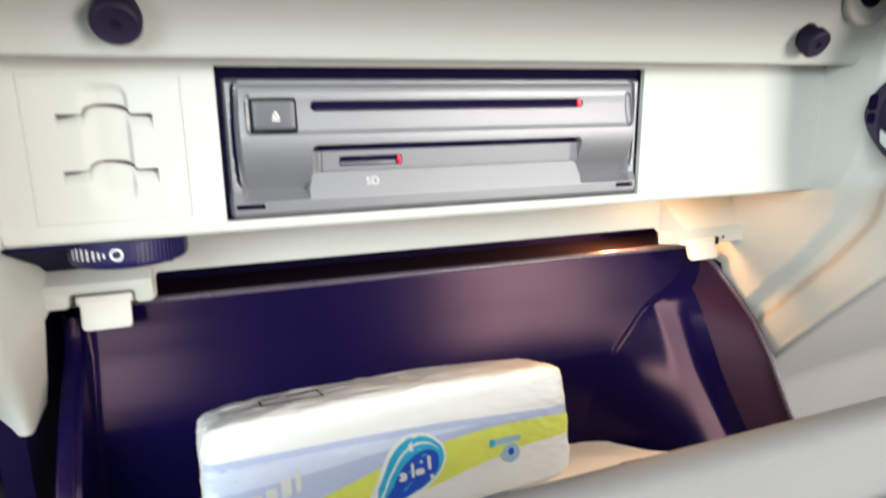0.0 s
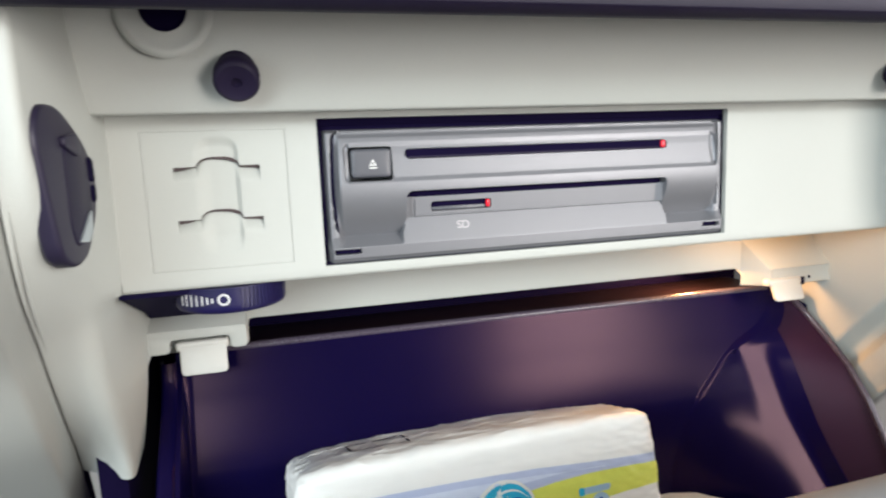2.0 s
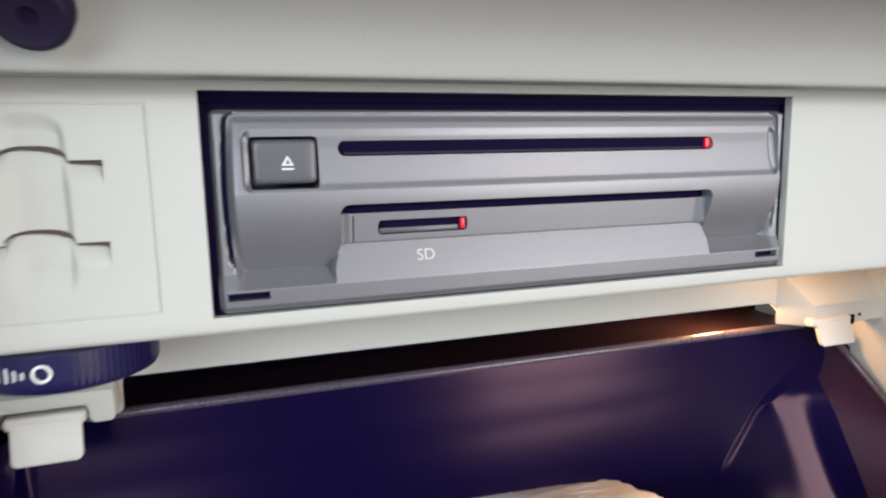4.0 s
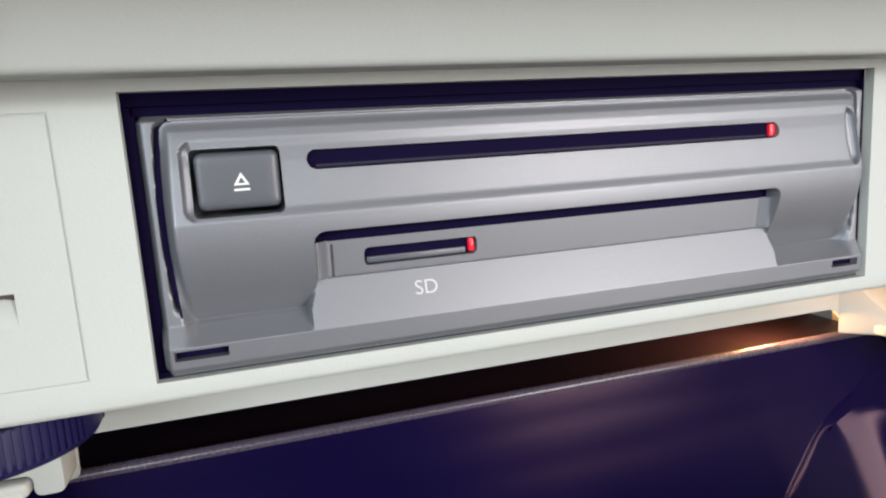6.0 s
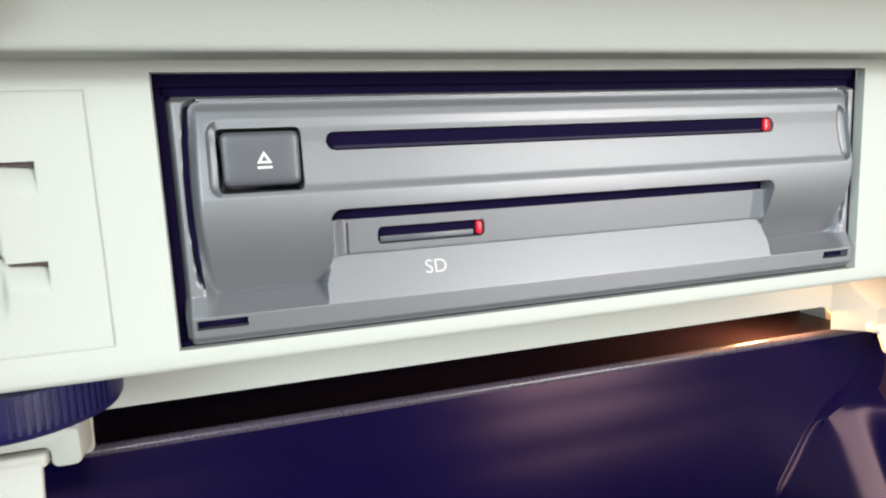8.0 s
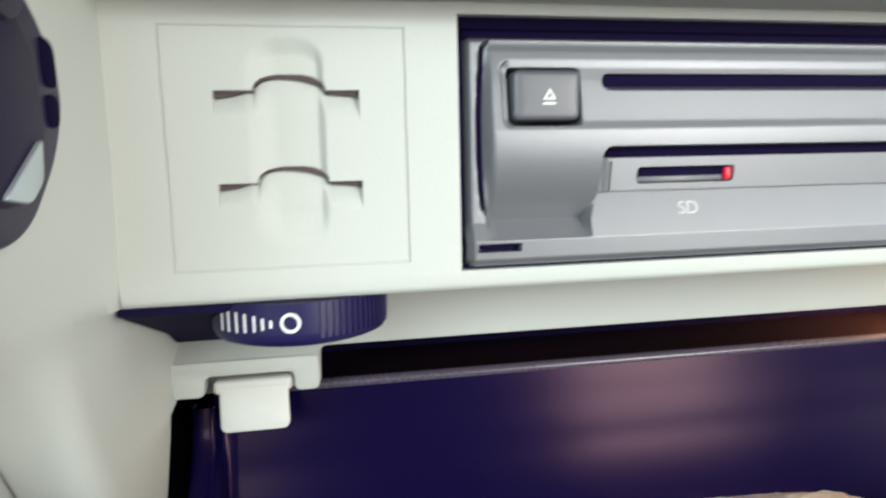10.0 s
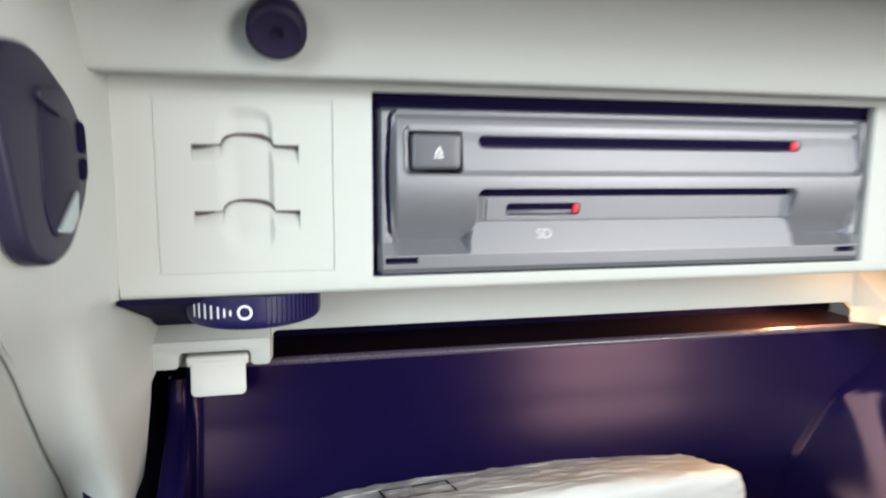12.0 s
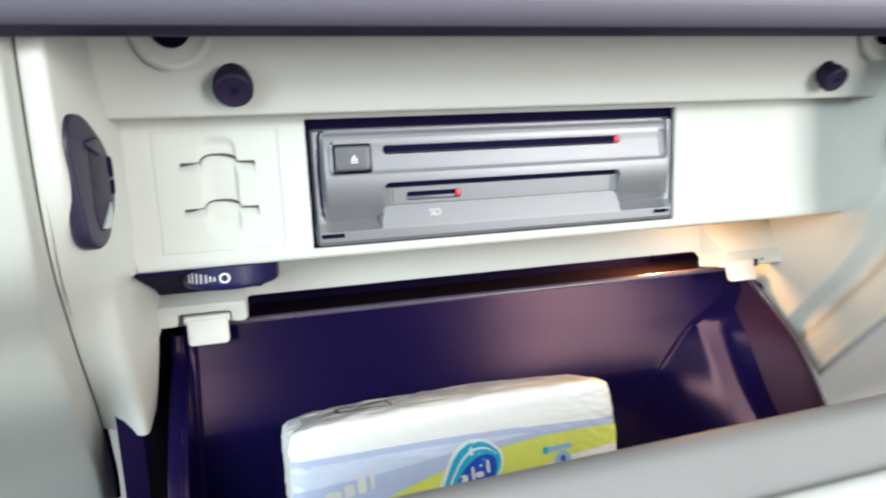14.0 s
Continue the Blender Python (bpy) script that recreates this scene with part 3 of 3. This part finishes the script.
for z in np.linspace(632, 670, 24):
    edge_x = XL - 1.1 * math.sin(math.pi * (z - 628) / 45)
    gap_in.append((edge_x + 0.25, z))
    gap_out.append((edge_x - 0.1 - 0.85 * math.sin(math.pi * (z - 632) / 38), z))
# Black crescent laid over the groove as its shade.
part("panel_gap", prism(gap_in + gap_out[::-1], 1.35, 3.0), SLOT, player, "black crescent for the shade beside the raised panel", smooth=0)
part("disc_light", rbox(58.3, 60.2, 0.3, 6, 660.4, 663.6, 0.4), RED, player, "red lit end of the disc slot")
part("card_light", rbox(-23.9, -22.5, 2.9, 6, 638.8, 641.9, 0.4), RED, player, "red lit end of the card slot")
part("card_shutter", rbox(-47.6, -24.6, 3.4, 4.4, 638.6, 640.0, 0.2), GREY_BUTTON, player)
# Black blocks fill slots, recess gap and notches so they look unlit inside.
part("disc_slot", prism(rounded(-58.7, 60.3, 660.2, 663.8, 1.75), 1.2, 10, 0.1, 1), SLOT, player, "black filler for the disc slot's shade")
part("slot_felt", rbox(-57.0, 57.4, 0.6, 3, 660.2, 661.0, 0.2), RUBBER, player)
part("card_slot", rbox(-48.1, -22.3, 4.0, 10, 638.45, 642.25, 0.2), SLOT, player, "black filler for the card slot's shade")
part("recess_gap", rbox(-58.2, 58.6, 1.2, 9.8, 644.6, 647.2, 0.3), SLOT, player)
part("release_notch", rbox(-88.2, -78.1, 1.6, 5.6, 623.7, 625.4, 0.1), SLOT, player)
part("release_notch", rbox(79.9, 88.5, 1.6, 5.6, 623.7, 625.4, 0.1), SLOT, player)


def lettering(text, size, m, mat, parent, name):
    cu = bpy.data.curves.new(name, "FONT")
    cu.body, cu.size, cu.extrude, cu.align_x, cu.align_y = text, size, 0.02, "CENTER", "CENTER"
    tmp = bpy.data.objects.new("tmp", cu)
    scene.collection.objects.link(tmp)
    me = bpy.data.meshes.new_from_object(tmp.evaluated_get(bpy.context.evaluated_depsgraph_get()))
    bpy.data.objects.remove(tmp)
    bm = bmesh.new()
    bm.from_mesh(me)
    bpy.data.meshes.remove(me)
    return part(name, moved(bm, m), mat, parent, "white letters SD", smooth=0)


slope = math.degrees(math.atan2(3.3, 10.2))
lettering("SD", 4.6, Matrix.Translation((-35.0, 1.2, 632.1)) @ pose(0, 0, 0, 90 - slope), PRINT_DIM, player, "card_label")

# ---- thumbwheel ----
wheel = thing("thumbwheel", "dark ribbed thumbwheel with white marks under the fascia", "thumbwheel")
WX, WY, WR = -129.6, 19.4, 21.4
body = part("wheel", moved(lathe([(0, 604.6), (19.4, 604.6), (20.6, 605.1), (21.3, 606.4), (21.4, 608), (21.4, 614.7), (0, 614.7)], 96), Matrix.Translation((WX, WY, 0))), WHEEL, wheel)


def on_wheel(deg, w, z0, z1, lift=0.12):
    """A thin patch on the wheel's rim; deg to the right of its front."""
    rows = []
    n = max(2, int(w / 0.8) + 1)
    for k in range(n + 1):
        t = radians(deg) + (k / n - 0.5) * w / WR
        rows.append([(WX + (WR + h) * math.sin(t), WY - (WR + h) * math.cos(t), z) for h, z in ((-0.3, z0), (lift, z0), (lift, z1), (-0.3, z1))])
    return loft(rows, closed=True)


for k, (deg, ln) in enumerate(((-53, 4.6), (-46, 4.6), (-39, 4.6), (-32.5, 4.2), (-26, 3.6), (-20.5, 2.6), (-15.5, 1.7))):
    part("mark", on_wheel(deg, 0.62, 610.2 - ln / 2, 610.2 + ln / 2), PRINT, body, "white scale mark")
ring_rows = []
for k in range(33):
    a = math.tau * k / 32
    row = []
    for rr, lift in ((1.55, -0.2), (1.55, 0.14), (2.25, 0.14), (2.25, -0.2)):
        t = radians(-4.0) + rr * math.cos(a) / WR
        row.append((WX + (WR + lift) * math.sin(t), WY - (WR + lift) * math.cos(t), 610.4 + rr * math.sin(a)))
    ring_rows.append(row)
part("zero_ring", loft(ring_rows), PRINT, body, "white ring mark")
for k in range(14):
    part("rib", on_wheel(14 + k * 4.2, 0.7, 606.6, 614.6, 0.5), WHEEL, body)

# ---- glovebox bin and lid ----
box = thing("glovebox", "open navy-black glovebox bin with a grey-edged lid", "glovebox")
RIM = ((400, -66), (450, -20), (472, -2), (487, 8), (510, 21), (530, 37), (545, 54), (557, 64), (572, 68))
RIM_X = ((450, 213), (490, 211), (530, 210), (545, 208), (557, 203), (572, 190))


WALL_B = ((420, 52), (480, 53), (512, 53.4), (522, 56.7), (545, 64.6), (560, 69), (572, 72))
CREASE_B = ((420, 96), (480, 104), (506, 112), (517, 122), (524, 130), (533, 140), (540, 150), (544, 158), (548, 168), (556, 178), (572, 184))
FACET_Y = ((422, 12), (440, 21), (460, 31), (480, 40.2), (500, 48.8), (522, 57), (545, 64.6), (560, 69), (572, 72))
FACET_L = ((420, 182), (447, 175), (500, 161.5), (535, 154), (572, 150))
FACET_R = ((420, 204), (445, 197), (496, 180.5), (541, 171.5), (572, 172))


def bin_skin(side):
    """Back wall leaning away at the top, a swept crease, a rounded corner and the flared side."""
    rows = []
    for z in np.linspace(422, 572, 52):
        yr, rx, yb = between(z, RIM), between(z, RIM_X), between(z, WALL_B)
        w = ease(572, 556, z)
        fx = between(z, CREASE_B)
        ax = max(between(z, FACET_L), fx + 4)
        bx = max(between(z, FACET_R), ax + 5)
        bx = min(bx, rx - 3)
        ay = min(yb, between(z, FACET_Y)) + 0.6 * w
        by = ay - 0.17 * (bx - ax) * w
        left = [(-161.5, yr, z), (-161, yr + (yb - yr) * 0.5, z), (-159.5, yb - 1 * w, z), (-156, yb, z), (-80, yb, z), (0, yb, z), (70, yb, z)]
        sx, sy = bx + (rx - bx) * 0.3, by + (yr - by) * 0.3
        if side:
            rows.append([(sx, sy, z), ((sx + rx) / 2, (sy + yr) / 2 + 0.6, z), (rx, yr, z)])
        else:
            ramp = softened([(70, yb, z), (fx, yb, z), (fx + 3, yb - 1.0 * w, z), (fx + (ax - fx) * 0.5, (yb + ay) / 2 - 0.5 * w, z)], 1.6, 3)
            bend = softened([(fx + (ax - fx) * 0.5, (yb + ay) / 2 - 0.5 * w, z), (ax, ay, z), (bx, by, z), (sx, sy, z)], 5, 6)
            rows.append(softened(left, 2, 4) + ramp[1:] + bend[1:])
    return shell(loft(rows), -0.5 if side else -2.2)


part("bin_wall", bin_skin(False), NAVY, box)
part("bin_side", bin_skin(True), NAVY_WARMED, box, "bin side wall, warm light tinted into its navy")
part("bin_floor", rbox(-164, 216, -66, 86, 420, 425, 1), NAVY, box)
part("rim_shelf", rbox(-160, 190, 72.0, 116, 567.4, 569.6, 0.8, 3), SHELF_GLOW, box, "dark ledge behind the rim, bulb glow in its tint")
part("rim_bead", tube([(-150 + k * 16.6, 71.2, 571.0) for k in range(21)], 2.1, 20), NAVY_GLINT, box)
for sx in (0, 1):
    pts = []
    for z in np.linspace(568, 428, 26):
        pts.append((between(z, RIM_X) if sx else -160.4 - (568 - z) * 0.01, between(z, RIM) - 1.0, z))
    if sx:
        bm = tube(pts, 1.8, 12)
    else:
        bm = shell(loft([softened([(x - 8.2, y + 5, z), (x - 7.8, y - 0.6, z), (x - 0.8, y - 0.6, z), (x - 0.2, y + 5, z)], 1.6, 4) for x, y, z in pts]), 1.0)
    part("side_rim", bm, NAVY_GLINT if sx else NAVY, box)
# Thin lighter tube that draws the highlight along the crease.
part("crease_glint", tube([tuple(p) for p in softened([(183, 68.6, 556), (172, 67.2, 549), (159, 66.4, 543.5), (147, 65.6, 538.2), (136, 64.2, 529.8), (127, 62.9, 521.4), (113, 61.8, 506)], 8, 5)], 0.9, 8), NAVY_GLINT, box)
# Black sheet behind the ledge in place of the deep cavity's shade.
part("cavity_dark_sheet", rbox(-175, 199, 118, 121, 540, 645, 0.3), SLOT, box)
def tipped(bm):
    """Tips the lid's top edge up to the right, to fit the camera's view."""
    for v in bm.verts:
        v.co.z += 0.027 * v.co.x * ease(420, 560, v.co.z)
    return bm


lid_in = [(-127, 573), (-134, 576.3), (-141, 577), (-160, 571), (-164, 566), (-142, 500), (-64, 418), (-56, 422), (-114, 500)]
lid_in = [(p.x, p.y) for p in softened([(a, b, 0) for a, b in lid_in], 5, 4, closed=True)]
part("lid_frame", tipped(prism(lid_in, -176, 226, 1.5, axis="x")), LID_GREY, box, "grey grained lid edge")
skin = [(-161.5, 573), (-166, 572), (-184, 550), (-194, 500), (-150, 425), (-90, 400), (-62, 416), (-140, 500), (-162, 563)]
skin = [(p.x, p.y) for p in softened([(a, b, 0) for a, b in skin], 6, 4, closed=True)]
part("lid_skin", tipped(prism(skin, -178, 228, 1.5, axis="x")), BEIGE, box, "pale beige outer lid skin")

# ---- things in the bin ----
booklet = thing("booklet", "cream folded booklet lying on the glovebox floor", "booklet")
cover = [(-117.7, 51.0), (38.7, 52.0), (112.0, 52.0), (114.9, 47.0), (118.9, 42.1), (124.8, 36.6), (133.7, 28.2), (149.1, 20.7), (150.6, 16.3), (140.7, 2.5), (122.8, -36.1), (-117.7, -40.1)]
cover = [(p.x, p.y) for p in softened([(a, b, 0) for a, b in cover], 5, 4, closed=True)]
part("cover", prism(cover, 457.2, 459.5, 0.5, axis="z"), PAPER, booklet)
part("pages", prism([(a * 0.985 - 1, b * 0.98) for a, b in cover], 425.2, 457.0, 0.4, axis="z"), PAPER, booklet)
part("print_bar", rbox(108.5, 123.3, 21.3, 22.9, 459.2, 459.75, 0), BROWN, booklet, "faint brown line of print", smooth=0)
card = thing("card", "small red-brown card standing beside the booklet", "card")
part("sheet", moved(rbox(-12, 12, -0.7, 0.7, 0, 27, 0.3), Matrix.Translation((177, 2, 425.2)) @ pose(0, 0, 0, 12, 0, 12)), BROWN, card)

slip = thing("paper_slip", "small blue-grey paper slip lying on the booklet", "paper")
part("sheet", prism([(9, 19.3), (33, 25.3), (41.7, 14.4), (31, 3.5), (5, 3.5)], 459.7, 460.5, 0.2, axis="z"), BLUE_BAND, slip)

PA, PB, PC, PK = 95.0, 25.0, 31.0, 12.0
pack = thing("tissue_pack", "white film pack of tissues with a blue and green label", "tissue pack")


def wrinkle(x, y, z):
    """Slack film: broad dents, fine diagonal folds towards the ends, and a slightly arched top."""
    end = ease(40, 96, abs(x))
    fold = noise.noise((x * 0.16 + z * 0.22 + 5, y * 0.25 - z * 0.1, z * 0.3 - x * 0.07))
    crease = 1 - abs(noise.noise((x * 0.05 + 3, y * 0.16, z * 0.10 - x * 0.03))) * 2.4
    arch = 2.6 * (1 - (x / PA) ** 2) * ease(18, 31, z)
    return arch + 0.5 * noise.noise((x * 0.045, y * 0.09, z * 0.12)) + (0.30 + 0.5 * end) * fold + 0.5 * max(0.0, crease) ** 3 * (0.35 + ease(22, 30, z))


def laid(p, lift):
    d = Vector((p.x / PA * abs(p.x / PA) ** 6, p.y / PB * abs(p.y / PB) ** 6, p.z / PC * abs(p.z / PC) ** 6)).normalized()
    return p + d * (wrinkle(*p) + lift)


def pack_skin(n=70):
    bm = bmesh.new()
    bmesh.ops.create_cube(bm, size=2)
    bmesh.ops.subdivide_edges(bm, edges=bm.edges[:], cuts=n, use_grid_fill=True)
    for v in bm.verts:
        c = v.co
        k = (abs(c.x) ** PK + abs(c.y) ** PK + abs(c.z) ** PK) ** (1 / PK)
        v.co = laid(Vector((c.x / k * PA, c.y / k * PB, c.z / k * PC)), 0)
    return bm


def on_front(x, z, lift):
    s = 1 - abs(x / PA) ** PK - abs(z / PC) ** PK
    return laid(Vector((x, -PB * max(s, 0.02) ** (1 / PK), z)), lift)


def on_top(x, y, lift):
    s = 1 - abs(x / PA) ** PK - abs(y / PB) ** PK
    return laid(Vector((x, y, PC * max(s, 0.02) ** (1 / PK))), lift)


def print_band(x0, x1, top, low, lift, n=120, m=12):
    rows = []
    for i in range(n + 1):
        x = x0 + (x1 - x0) * i / n
        a, b = between(x, top), between(x, low)
        rows.append([on_front(x, a + (b - a) * j / m, lift) for j in range(m + 1)])
    return loft(rows)


def print_shape(outline, lift, put=on_front):
    """A flat print of an outline in face coordinates, laid on the film."""
    c = (sum(p[0] for p in outline) / len(outline), sum(p[1] for p in outline) / len(outline))
    rows = [[put(c[0] + (p[0] - c[0]) * s, c[1] + (p[1] - c[1]) * s, lift) for p in outline + outline[:1]] for s in (0.02, 0.2, 0.4, 0.6, 0.8, 1.0)]
    return loft(rows)


def smooth_rows(rows, n=40):
    xs = np.linspace(rows[0][0], rows[-1][0], n)
    ys = np.interp(xs, [r[0] for r in rows], [r[1] for r in rows])
    for _ in range(14):
        ys[1:-1] = (ys[:-2] + 2 * ys[1:-1] + ys[2:]) / 4
    return list(zip(xs.tolist(), ys.tolist()))


part("film", pack_skin(), FILM, pack)
VB = smooth_rows([(-94, 16), (-30, 15), (20, 13.5), (50, 11), (94, 8.5)])
VG = smooth_rows([(-94, -18), (-50, -11), (-10, 0), (25, 5), (60, 6), (94, 4)])
VW = smooth_rows([(-94, -26), (-40, -23), (5, -18), (35, -12), (60, -7), (94, -7)])
VM = smooth_rows([(-94, 1), (-50, 3), (0, 7), (40, 9), (94, 6.5)])
part("blue_band", print_band(-94, 94, VB, VG, 0.35), BLUE_BAND, pack, "slate blue printed band")
part("pale_wave", print_band(-94, 60, [(x, z - 3.2) for x, z in VB], VM, 0.55), PALE_WAVE, pack, "paler blue printed wave")
part("green_band", print_band(-72, 94, VG, VW, 0.45), GREEN_BAND, pack, "yellow-green printed band")


def soft_outline(pts, dx, dz, r=5):
    return [(p.x + dx, p.y + dz) for p in softened([(a, b, 0) for a, b in pts], r, 5, closed=True)]


DROP = [(-24, -16.5), (-15.5, -3), (-9.6, 9), (-1, 15), (9.6, 14), (17, 7), (18, 1), (14, -6), (6, -11), (-6, -14.5)]
EX, EZ = -0.5, -5.0
part("emblem_edge", print_shape(soft_outline([(a * 1.12 - 0.8, b * 1.12) for a, b in DROP], EX, EZ), 0.65), FILM, pack, "white printed emblem edge")
part("emblem_rim", print_shape(soft_outline(DROP, EX, EZ), 0.75), CYAN, pack, "cyan printed emblem rim")
part("emblem", print_shape(soft_outline([(-17, -15), (-11, -8), (-5, 1), (2, 6), (10, 7.5), (15, 4), (14, -4), (6, -10.5), (-6, -14)], EX, EZ, 3), 0.85), BLUE, pack, "royal blue printed emblem")
arc = [(-17.6, -14), (-12, -3), (-5, 7), (2, 11), (10, 10.6), (15.4, 6)]
arc = [(p.x + EX, p.y + EZ) for p in softened([(a, b, 0) for a, b in arc], 5, 4)]
part("emblem_line", loft([[on_front(a - 0.3, b + 0.55, 0.83), on_front(a + 0.3, b - 0.55, 0.83)] for a, b in arc]), FILM, pack, "white line in the emblem")
for bx, bz, w, h in ((-5.0, -3.6, 4.6, 4.2), (0.4, -1.6, 1.6, 7.0), (4.2, -3.0, 5.0, 3.0), (9.4, 0.4, 1.8, 7.0), (10.2, -6.6, 2.4, 2.2), (5.2, 1.6, 1.6, 1.4)):
    part("emblem_stroke", print_shape(rounded(bx + EX - w / 2, bx + EX + w / 2, bz + EZ - h / 2, bz + EZ + h / 2, min(w, h) * 0.42, 3), 0.95), PRINT, pack, "plain white stroke")
for k, (bx, w, h) in enumerate(((-75, 8, 5), (-67, 5, 6), (-60.5, 4.5, 9), (-55, 2.4, 10))):
    part("text_bar", print_shape(rounded(bx - w / 2, bx + w / 2, -6.5 + k * 0.8, -6.5 + k * 0.8 + h, 1.1, 3), 0.65), PRINT, pack, "plain white text bar")
part("small_mark", print_shape([(p[0] + 53, p[1] - 2.6) for p in rounded(-10, 8.5, -1.7, 1.7, 1.4, 3)], 0.65), PALE_BLUE, pack, "pale blue printed mark")
part("small_mark_end", print_shape([(p[0] + 44.5, p[1] - 2.4) for p in rounded(-1.6, 1.6, -2.2, 1.8, 0.8, 3)], 0.75), CYAN, pack)
part("small_disc", print_shape([(55 + 5.4 * math.cos(math.tau * k / 24), -9.6 + 5.0 * math.sin(math.tau * k / 24)) for k in range(24)], 0.6), PALE_BLUE, pack, "pale blue printed disc")
part("small_dot", print_shape([(55 + 1.8 * math.cos(math.tau * k / 16), -8.8 + 2.0 * math.sin(math.tau * k / 16)) for k in range(16)], 0.75), BLUE, pack)
part("top_print", print_shape(rounded(-91, -52, -16, 20, 5, 4), 0.12, on_top), GREY_PRINT, pack, "faint grey print on the top")
for a, b in ((-46, 6), (14, 62)):
    part("top_print", print_shape(rounded(a, b, -2, 16, 7, 4), 0.10, on_top), PALE_GREY, pack, "faint grey print on the top")
for a, b, c, d in ((-66, -36, -6.0, -5.2), (-66, -36, 9.2, 10.0), (-66, -65.2, -6, 10), (-36.8, -36, -6, 10)):
    part("tear_line", print_shape([(a, c), (b, c), (b, d), (a, d)], 0.26, on_top), SLOT, pack, "dark tear line")
pack.matrix_world = pose(-0.0224, 0.0305, 0.4944, -14, 1.2, 5.0) @ Matrix.Diagonal((0.962, 0.962, 0.962, 1))
